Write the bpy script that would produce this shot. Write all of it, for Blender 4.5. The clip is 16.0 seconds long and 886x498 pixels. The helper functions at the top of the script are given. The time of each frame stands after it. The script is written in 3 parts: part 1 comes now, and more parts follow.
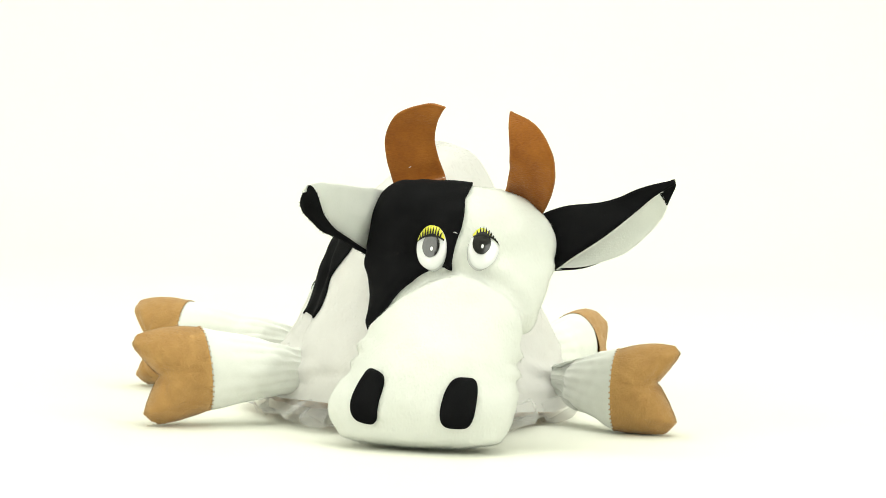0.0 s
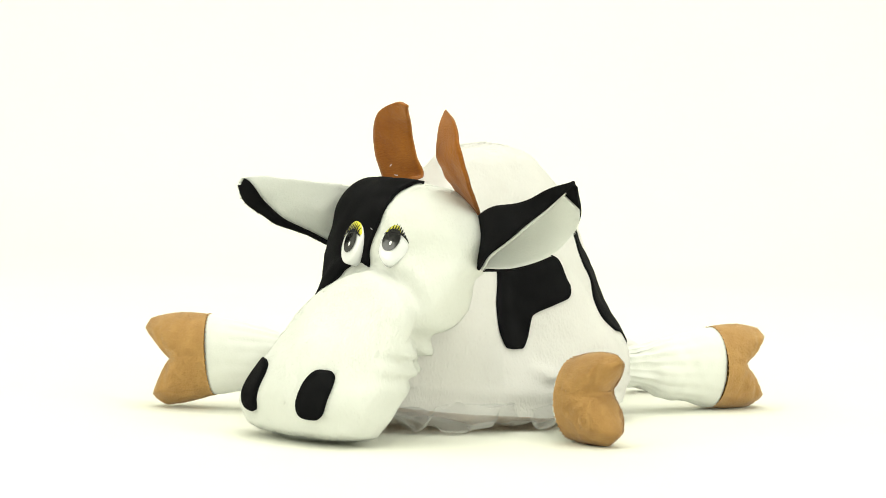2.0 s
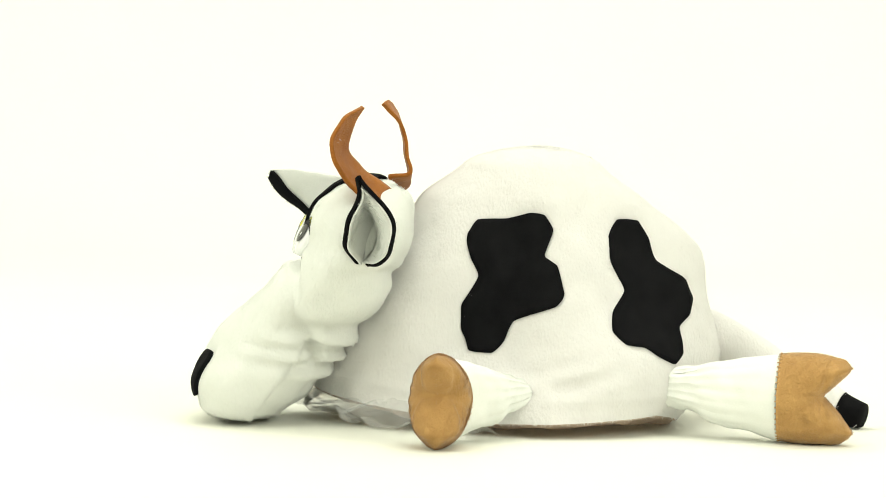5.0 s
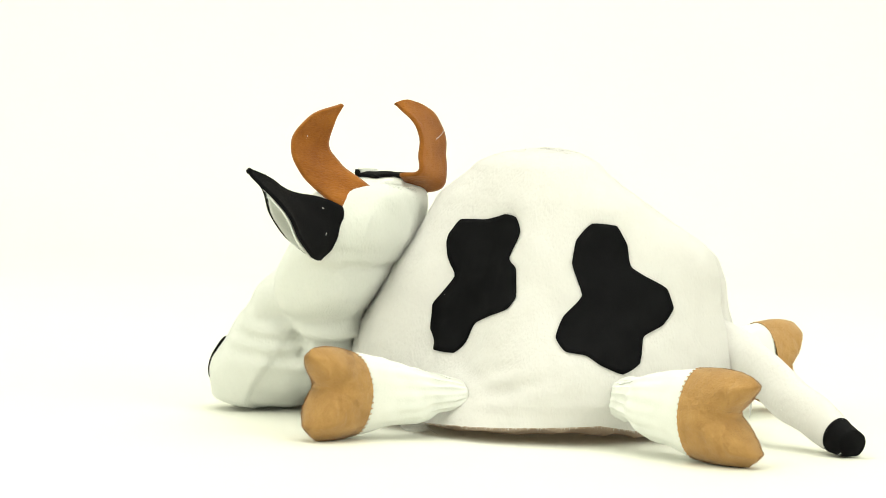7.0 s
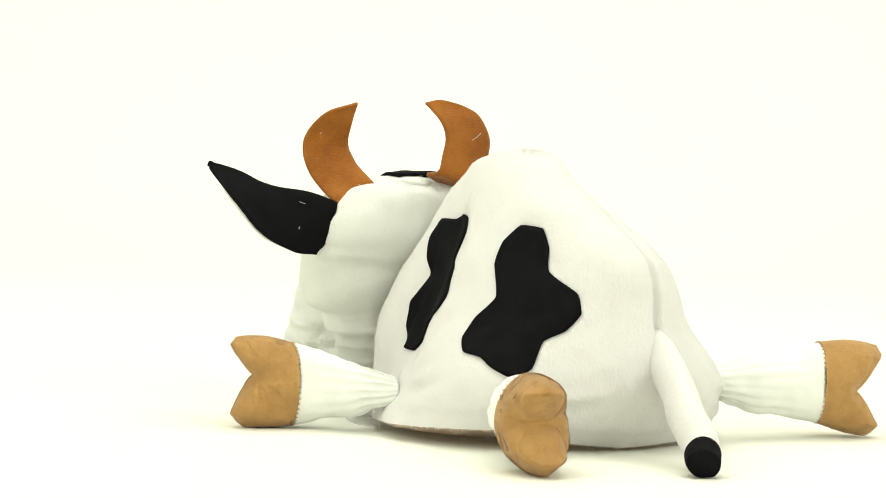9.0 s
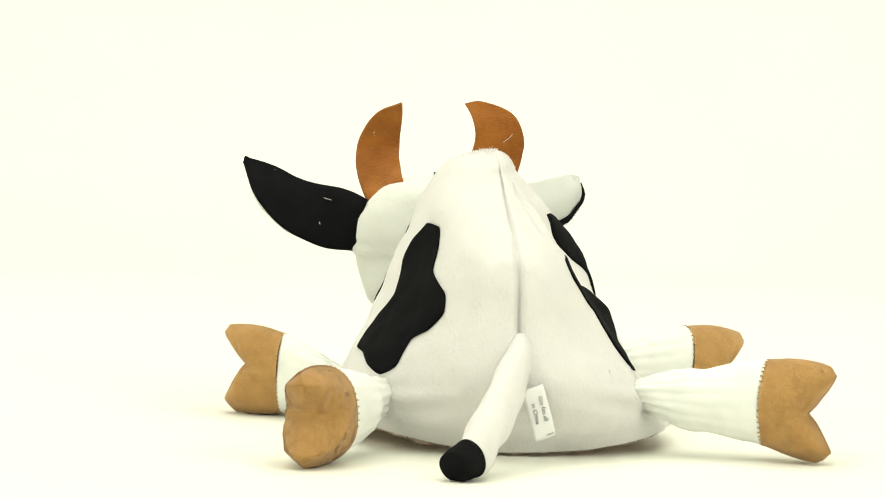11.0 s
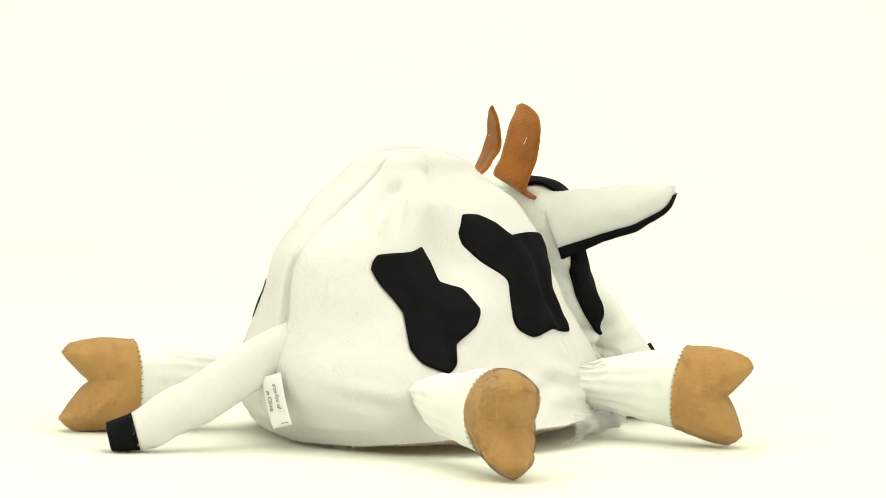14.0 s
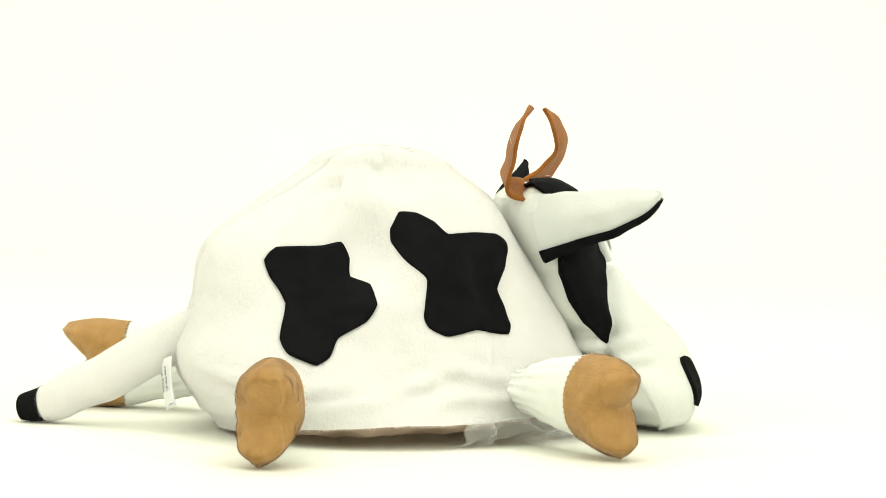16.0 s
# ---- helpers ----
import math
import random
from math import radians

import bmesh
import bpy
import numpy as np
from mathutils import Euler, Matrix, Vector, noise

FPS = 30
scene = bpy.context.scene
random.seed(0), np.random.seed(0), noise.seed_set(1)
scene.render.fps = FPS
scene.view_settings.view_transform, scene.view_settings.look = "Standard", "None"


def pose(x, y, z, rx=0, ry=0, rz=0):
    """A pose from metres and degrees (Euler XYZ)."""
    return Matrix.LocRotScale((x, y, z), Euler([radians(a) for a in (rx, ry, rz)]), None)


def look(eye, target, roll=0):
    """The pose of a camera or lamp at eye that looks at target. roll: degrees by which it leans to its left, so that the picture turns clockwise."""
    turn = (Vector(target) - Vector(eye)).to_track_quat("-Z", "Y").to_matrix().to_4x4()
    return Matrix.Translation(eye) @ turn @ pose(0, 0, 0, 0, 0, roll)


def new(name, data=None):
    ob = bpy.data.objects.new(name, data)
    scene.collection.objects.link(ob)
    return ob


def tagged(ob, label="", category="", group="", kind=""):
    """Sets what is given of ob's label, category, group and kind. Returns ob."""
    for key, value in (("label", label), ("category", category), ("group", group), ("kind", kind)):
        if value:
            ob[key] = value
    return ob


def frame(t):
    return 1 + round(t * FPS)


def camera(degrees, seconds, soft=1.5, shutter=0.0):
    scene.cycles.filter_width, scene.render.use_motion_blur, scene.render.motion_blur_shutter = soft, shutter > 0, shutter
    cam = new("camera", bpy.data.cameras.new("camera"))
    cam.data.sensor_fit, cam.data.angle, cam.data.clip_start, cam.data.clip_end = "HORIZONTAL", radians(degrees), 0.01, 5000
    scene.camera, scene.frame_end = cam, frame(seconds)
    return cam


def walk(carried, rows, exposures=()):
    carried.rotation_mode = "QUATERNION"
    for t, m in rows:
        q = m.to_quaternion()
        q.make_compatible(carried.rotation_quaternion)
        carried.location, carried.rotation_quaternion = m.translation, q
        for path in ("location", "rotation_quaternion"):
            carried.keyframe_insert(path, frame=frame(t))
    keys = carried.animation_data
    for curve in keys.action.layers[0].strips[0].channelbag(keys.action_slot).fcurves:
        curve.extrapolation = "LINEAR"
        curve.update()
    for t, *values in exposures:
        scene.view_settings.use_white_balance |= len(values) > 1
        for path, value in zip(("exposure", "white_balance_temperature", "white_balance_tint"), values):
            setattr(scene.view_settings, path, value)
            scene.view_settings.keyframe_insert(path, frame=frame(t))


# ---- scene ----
cam = camera(15.305, 16.0, soft=0.75)
EYE = (0.0, -2.1, 0.2585)
AIM = look(EYE, (-0.00694, -0.00512, 0.1121), roll=1.665)
walk(cam, [(0.0, AIM), (16.0, AIM)], exposures=[(0.0, -0.04, 6440, 10), (2.5, -0.02, 6600, 10), (9.2, -0.03, 6600, 10), (11.3, -0.09, 6740, 10), (14.5, -0.09, 6740, 10), (16.0, -0.02, 6630, 10)])

# ---- light: a white photo studio with soft boxes ----
world = bpy.data.worlds.new("studio_air")
world.use_nodes = True
world.node_tree.nodes["Background"].inputs[0].default_value = (1.0, 1.0, 0.97, 1)
world.node_tree.nodes["Background"].inputs[1].default_value = 0.34
scene.world = world


def softbox(name, eye, target, size, watts, colour):
    lamp = bpy.data.lights.new(name, "AREA")
    lamp.shape, lamp.size, lamp.size_y = "RECTANGLE", size[0], size[1]
    lamp.energy, lamp.color = watts, colour
    ob = new(name, lamp)
    ob.matrix_world = look(eye, target)
    return ob


softbox("overhead_softbox", (0.0, -0.1, 2.1), (0, 0.1, 0), (2.4, 2.4), 31, (0.985, 1.0, 0.885))
softbox("side_softbox", (-1.9, -1.6, 1.5), (0, 0, 0.1), (1.2, 1.2), 21.5, (0.985, 1.0, 0.88))
softbox("side_softbox", (1.9, -1.6, 1.5), (0, 0, 0.1), (1.2, 1.2), 21.5, (0.985, 1.0, 0.91))
softbox("backdrop_softbox", (0.0, 0.7, 2.3), (0, 1.75, 0.9), (2.2, 0.5), 12, (0.99, 1.0, 0.96))

# ---- materials ----


def material(name, colour, rough=0.9, dark=None, grain=900, streak=60, bump=0.3, sheen=0.0, spread=0.5, thin=0.0, spec=0.25, nap=(1, 1, 1)):
    """Cloth: base colour that varies at two scales, fine relief, sheen."""
    m = bpy.data.materials.new(name)
    m.use_nodes = True
    nt = m.node_tree
    bsdf = nt.nodes["Principled BSDF"]
    bsdf.inputs["Roughness"].default_value = rough
    bsdf.inputs["Sheen Weight"].default_value = sheen
    bsdf.inputs["Sheen Roughness"].default_value = 0.5
    bsdf.inputs["Specular IOR Level"].default_value = spec
    co = nt.nodes.new("ShaderNodeTexCoord")
    fine, broad = nt.nodes.new("ShaderNodeTexNoise"), nt.nodes.new("ShaderNodeTexNoise")
    fine.inputs["Scale"].default_value, fine.inputs["Detail"].default_value = grain, 4
    broad.inputs["Scale"].default_value, broad.inputs["Detail"].default_value = streak, 5
    stretch = nt.nodes.new("ShaderNodeMapping")
    stretch.inputs["Scale"].default_value = nap
    nt.links.new(co.outputs["Object"], stretch.inputs["Vector"])
    nt.links.new(stretch.outputs["Vector"], fine.inputs["Vector"])
    nt.links.new(co.outputs["Object"], broad.inputs["Vector"])
    add = nt.nodes.new("ShaderNodeMath")
    add.operation = "MULTIPLY_ADD"
    nt.links.new(fine.outputs["Fac"], add.inputs[0])
    add.inputs[1].default_value = 0.5
    nt.links.new(broad.outputs["Fac"], add.inputs[2])
    ramp = nt.nodes.new("ShaderNodeMapRange")
    ramp.inputs["From Min"].default_value, ramp.inputs["From Max"].default_value = 0.75 - spread / 2, 0.75 + spread / 2
    nt.links.new(add.outputs[0], ramp.inputs["Value"])
    mix = nt.nodes.new("ShaderNodeMix")
    mix.data_type = "RGBA"
    mix.inputs[6].default_value = (*(dark or [c * 0.8 for c in colour]), 1)
    mix.inputs[7].default_value = (*colour, 1)
    nt.links.new(ramp.outputs["Result"], mix.inputs[0])
    nt.links.new(mix.outputs[2], bsdf.inputs["Base Color"])
    bmp = nt.nodes.new("ShaderNodeBump")
    bmp.inputs["Strength"].default_value, bmp.inputs["Distance"].default_value = bump, 0.0015
    nt.links.new(add.outputs[0], bmp.inputs["Height"])
    nt.links.new(bmp.outputs["Normal"], bsdf.inputs["Normal"])
    if thin:
        # thin cloth lets some light through
        through_cloth, blend = nt.nodes.new("ShaderNodeBsdfTranslucent"), nt.nodes.new("ShaderNodeMixShader")
        nt.links.new(mix.outputs[2], through_cloth.inputs["Color"])
        blend.inputs[0].default_value = thin
        nt.links.new(bsdf.outputs[0], blend.inputs[1])
        nt.links.new(through_cloth.outputs[0], blend.inputs[2])
        nt.links.new(blend.outputs[0], nt.nodes["Material Output"].inputs["Surface"])
    return m


def plain(name, colour, rough, metal=0.0, coat=0.0):
    m = bpy.data.materials.new(name)
    m.use_nodes = True
    b = m.node_tree.nodes["Principled BSDF"]
    b.inputs["Base Color"].default_value = (*colour, 1)
    b.inputs["Roughness"].default_value, b.inputs["Metallic"].default_value = rough, metal
    b.inputs["Coat Weight"].default_value = coat
    return m


WHITE = material("white_crown_plush", (0.93, 0.918, 0.9), dark=(0.895, 0.88, 0.862), sheen=0.3, bump=0.8, thin=0.16, grain=700, nap=(1, 1, 0.45))
FACE = material("white_head_plush", (0.915, 0.93, 0.885), dark=(0.88, 0.9, 0.85), sheen=0.25, bump=0.8, thin=0.1, grain=700, nap=(1, 1, 0.5))
INNER = material("white_inner_plush", (0.92, 0.935, 0.905), dark=(0.87, 0.89, 0.855), sheen=0.25, bump=0.4, thin=0.2)
SATIN = material("white_sleeve_cloth", (0.895, 0.91, 0.87), dark=(0.83, 0.85, 0.805), sheen=0.1, bump=0.15)
BLACK = material("black_felt", (0.0085, 0.0085, 0.0095), dark=(0.005, 0.005, 0.0058), sheen=0.0, spec=0.06, bump=0.3, grain=1500)
TAN = material("tan_plush", (0.6, 0.35, 0.125), dark=(0.47, 0.26, 0.085), sheen=0.3, bump=0.7, grain=800, streak=110, spread=0.7)
BROWN = material("brown_felt", (0.365, 0.126, 0.015), dark=(0.24, 0.074, 0.008), sheen=0.15, bump=0.8, grain=900, nap=(0.5, 0.5, 1.6), spread=0.42)
LINING = material("tan_lining", (0.72, 0.56, 0.44), bump=0.2, thin=0.5)
PAPER = material("white_paper", (0.87, 0.875, 0.795), dark=(0.85, 0.855, 0.775), rough=0.8, bump=0.03, grain=200, streak=4)
WALLPAINT = material("white_wall_paint", (0.82, 0.82, 0.8), dark=(0.8, 0.8, 0.78), rough=0.9, bump=0.05, grain=80, streak=3)
EYEWHITE = plain("glossy_white_plastic", (0.82, 0.83, 0.84), 0.18, coat=0.6)
PUPIL = plain("glossy_black_plastic", (0.006, 0.006, 0.006), 0.12, coat=0.2)
YELLOW = plain("yellow_plastic", (0.72, 0.7, 0.03), 0.3, coat=0.4)
LASH = plain("black_print", (0.008, 0.008, 0.007), 0.85)
THREAD_GREY = plain("grey_thread", (0.25, 0.23, 0.2), 0.8)
THREAD = plain("white_thread", (0.8, 0.8, 0.78), 0.7)
LABEL = plain("white_satin_label", (0.85, 0.85, 0.85), 0.4)
INK = plain("grey_ink", (0.05, 0.05, 0.05), 0.6)
FILM = bpy.data.materials.new("clear_film")
FILM.use_nodes = True
_t = FILM.node_tree
_b = _t.nodes["Principled BSDF"]
_b.inputs["Base Color"].default_value = (0.9, 0.9, 0.88, 1)
_b.inputs["Roughness"].default_value = 0.15
_c = _t.nodes.new("ShaderNodeBsdfTransparent")
_m = _t.nodes.new("ShaderNodeMixShader")
_m.inputs[0].default_value = 0.16
_t.links.new(_c.outputs[0], _m.inputs[1])
_t.links.new(_b.outputs[0], _m.inputs[2])
_t.links.new(_m.outputs[0], _t.nodes["Material Output"].inputs["Surface"])

# ---- mesh helpers ----


def part(name, verts, faces, mat, parent=None, label="", smooth=True):
    me = bpy.data.meshes.new(name)
    me.from_pydata([tuple(map(float, v)) for v in verts], [], [tuple(int(i) for i in f) for f in faces])
    bm = bmesh.new()
    bm.from_mesh(me)
    bmesh.ops.remove_doubles(bm, verts=bm.verts, dist=1e-6)
    bmesh.ops.recalc_face_normals(bm, faces=bm.faces)
    bm.to_mesh(me)
    bm.free()
    me.polygons.foreach_set("use_smooth", [smooth] * len(me.polygons))
    me.materials.append(mat)
    ob = new(name, me)
    ob.parent = parent
    if label:
        tagged(ob, label)
    return ob


def grid(P, wrap=False, cap0=False, cap1=False):
    """Faces of a grid of points (rows, columns, 3); wrap closes the columns, caps close the first and last row."""
    P = np.asarray(P, float)
    m, n = P.shape[:2]
    V = [v for v in P.reshape(-1, 3)]
    F = []
    for i in range(m - 1):
        for j in range(n if wrap else n - 1):
            k = (j + 1) % n
            F.append((i * n + j, i * n + k, (i + 1) * n + k, (i + 1) * n + j))
    for on, row in ((cap0, 0), (cap1, m - 1)):
        if on:
            V.append(P[row].mean(0))
            c = len(V) - 1
            for j in range(n):
                F.append((row * n + j, row * n + (j + 1) % n, c))
    return V, F


def normals(P, wrap=False):
    P = np.asarray(P, float)
    du = np.gradient(P, axis=0)
    if wrap:
        dv = (np.roll(P, -1, 1) - np.roll(P, 1, 1)) / 2
    else:
        dv = np.gradient(P, axis=1)
    n = np.cross(du, dv)
    return n / np.maximum(np.linalg.norm(n, axis=-1, keepdims=True), 1e-12)


def sheet(P, thick, wrap=False):
    """A closed sheet of some thickness round the grid P."""
    N = normals(P, wrap)
    m, n = P.shape[:2]
    A, B = P + N * thick / 2, P - N * thick / 2
    va, fa = grid(A, wrap)
    vb, fb = grid(B, wrap)
    V = list(va) + list(vb)
    o = len(va)
    F = list(fa) + [tuple(i + o for i in f[::-1]) for f in fb]
    cols = range(n if wrap else n - 1)
    for i in (0, m - 1):
        for j in cols:
            a, b = i * n + j, i * n + (j + 1) % n
            F.append((a, b, b + o, a + o))
    if not wrap:
        for j in (0, n - 1):
            for i in range(m - 1):
                a, b = i * n + j, (i + 1) * n + j
                F.append((a, b, b + o, a + o))
    return V, F


def curve(points, t):
    """Catmull-Rom curve through the points, at the values t from 0 to 1."""
    p = np.asarray(points, float)
    if p.ndim == 1:
        p = p[:, None]
    p = np.vstack([2 * p[0] - p[1], p, 2 * p[-1] - p[-2]])
    t = np.clip(np.atleast_1d(t), 0, 1) * (len(p) - 3)
    i = np.minimum(t.astype(int), len(p) - 4)
    u = (t - i)[:, None]
    a, b, c, d = p[i], p[i + 1], p[i + 2], p[i + 3]
    return 0.5 * (2 * b + (c - a) * u + (2 * a - 5 * b + 4 * c - d) * u**2 + (3 * b - a - 3 * c + d) * u**3)


def ring(points, n):
    """Closed Catmull-Rom curve through the points, at n even steps."""
    p = np.asarray(points, float)
    k = len(p)
    t = np.arange(n) * k / n
    i = t.astype(int)
    u = (t - i)[:, None]
    a, b, c, d = p[(i - 1) % k], p[i % k], p[(i + 1) % k], p[(i + 2) % k]
    return 0.5 * (2 * b + (c - a) * u + (2 * a - 5 * b + 4 * c - d) * u**2 + (3 * b - a - 3 * c + d) * u**3)


def ripple(P, amp, scale, seed=0.0):
    """Smooth random height for each point."""
    flat = P.reshape(-1, 3)
    h = np.array([noise.noise(Vector(v) * scale + Vector((seed, seed * 1.7, -seed))) for v in flat])
    return (h * amp).reshape(P.shape[:-1])[..., None]


def fur(ob, count, length, width, mat, flow, lean=1.2, seed=1, ruffle=0.08, towards=None):
    """Short pile on a part: thin leaning hairs, combed along flow; with towards, only on faces turned to that point."""
    rng = np.random.default_rng(seed)
    me = ob.data
    me.calc_loop_triangles()
    co = np.array([v.co for v in me.vertices])
    tri = np.array([t.vertices for t in me.loop_triangles])
    a, b, c = co[tri[:, 0]], co[tri[:, 1]], co[tri[:, 2]]
    nn = np.cross(b - a, c - a)
    area = np.linalg.norm(nn, axis=1)
    nn = nn / np.maximum(area, 1e-15)[:, None]
    if towards is not None:
        area = area * (((np.array(towards) - (a + b + c) / 3) * nn).sum(1) > 0)
    k = rng.choice(len(tri), count, p=area / area.sum())
    r1, r2 = np.sqrt(rng.random((count, 1))), rng.random((count, 1))
    base = a[k] * (1 - r1) + b[k] * r1 * (1 - r2) + c[k] * r1 * r2
    n = nn[k]
    f = np.broadcast_to(np.array(flow, float), n.shape)
    f = f - n * (f * n).sum(1, keepdims=True)
    f = f / np.maximum(np.linalg.norm(f, axis=1, keepdims=True), 0.3)
    # the pile lies in tufts that lean each their own way
    tuft = np.array([noise.noise_vector(Vector(p) * 170) for p in base])
    tuft = tuft - n * (tuft * n).sum(1, keepdims=True)
    d = f * lean + tuft * 1.2 + rng.normal(0, 0.3, n.shape)
    d = d - n * (d * n).sum(1, keepdims=True) + n * rng.uniform(0.7, 1.3, (count, 1))
    d /= np.linalg.norm(d, axis=1, keepdims=True)
    w = np.cross(d, n + rng.normal(0, 0.3, n.shape))
    w /= np.maximum(np.linalg.norm(w, axis=1, keepdims=True), 1e-9)
    L = length * rng.uniform(0.55, 1.2, (count, 1))
    base = base - n * 0.0003
    tipp = base + d * L
    T = np.stack([base - w * width / 2, base + w * width / 2, tipp], 1)
    away = (np.cross(T[:, 1] - T[:, 0], T[:, 2] - T[:, 0]) * n).sum(1) < 0
    T[away] = T[away][:, (1, 0, 2)]
    V = T.reshape(-1, 3)
    V[:, 2] = np.maximum(V[:, 2], 0.0004)
    hair = bpy.data.meshes.new("fur")
    hair.from_pydata(V.tolist(), [], np.arange(3 * count).reshape(-1, 3).tolist())
    hair.materials.append(mat)
    hair.polygons.foreach_set("use_smooth", [True] * count)
    shade = n + tuft * ruffle + rng.normal(0, ruffle * 0.4, n.shape)
    shade /= np.linalg.norm(shade, axis=1, keepdims=True)
    hair.normals_split_custom_set_from_vertices(np.repeat(shade, 3, axis=0).tolist())
    o = new("fur", hair)
    o.parent = ob if ob.parent is None or ob.parent.parent is None else ob.parent
    tagged(o, kind="stuff")
    return o


# ---- the studio ----


def build_studio():
    # seamless paper sweep: table part, bend, upright part
    prof = [(-2.9, 0.0), (1.3, 0.0)]
    for k in range(1, 13):
        a = radians(90 * k / 12)
        prof.append((1.3 + 0.5 * math.sin(a), 0.5 - 0.5 * math.cos(a)))
    prof.append((1.8, 2.55))
    xs = np.linspace(-2.3, 2.3, 9)
    P = np.array([[(x, y, z) for x in xs] for y, z in prof])
    v, f = grid(P)
    tagged(part("backdrop", v, f, PAPER), "white seamless paper sweep under and behind the hat", "backdrop", kind="structure")

    def slab(name, x0, x1, y0, y1, z0, z1, label):
        V = [(x, y, z) for x in (x0, x1) for y in (y0, y1) for z in (z0, z1)]
        F = [(0, 1, 3, 2), (4, 6, 7, 5), (0, 4, 5, 1), (2, 3, 7, 6), (0, 2, 6, 4), (1, 5, 7, 3)]
        tagged(part(name, V, F, WALLPAINT, smooth=False), label, name.split("_")[0], kind="structure")
    slab("wall_west", -2.4, -2.31, -3.0, 1.9, -0.1, 2.6, "plain white studio wall")
    slab("wall_east", 2.31, 2.4, -3.0, 1.9, -0.1, 2.6, "plain white studio wall")
    slab("wall_south", -2.4, 2.4, -3.1, -3.003, -0.1, 2.6, "plain white studio wall")
    slab("wall_north", -2.4, 2.4, 1.91, 2.0, -0.1, 2.6, "plain white studio wall")
    slab("ceiling", -2.4, 2.4, -3.1, 2.0, 2.605, 2.7, "plain white studio ceiling")


build_studio()

# ---- the cow hat ----
cow = new("cow_hat")
tagged(cow, "black and white plush cow hat with brown horns on white paper", "plush hat")

MID = np.array((-0.018, 0.06))
LEVELS = (0.010, 0.045, 0.080, 0.115, 0.145, 0.165)
# radius of the crown at each level: mean, then waves of 1 to 4 per turn, in mm
SHAPE = np.array([
    [110.2, -10.8, 4.6, 0.6, 0.1, 1.0, 2.1, -0.9, 0.1],
    [103.5, -8.4, 9.5, -13.9, 3.3, 4.8, 2.8, -1.7, 1.0],
    [86.5, -5.9, 3.9, -19.1, 5.2, 4.6, 1.3, 4.3, 2.3],
    [69.7, 0.7, 1.5, -23.8, 5.5, 6.8, -3.5, 3.7, 5.8],
    [50.7, 7.2, -5.6, -16.9, 5.2, 0.5, 1.9, 3.7, -1.5],
    [30.0, 13.0, -6.0, -11.0, 1.2, -1.5, 4.4, 2.5, -1.4]]) / 1000
TOP = 0.178


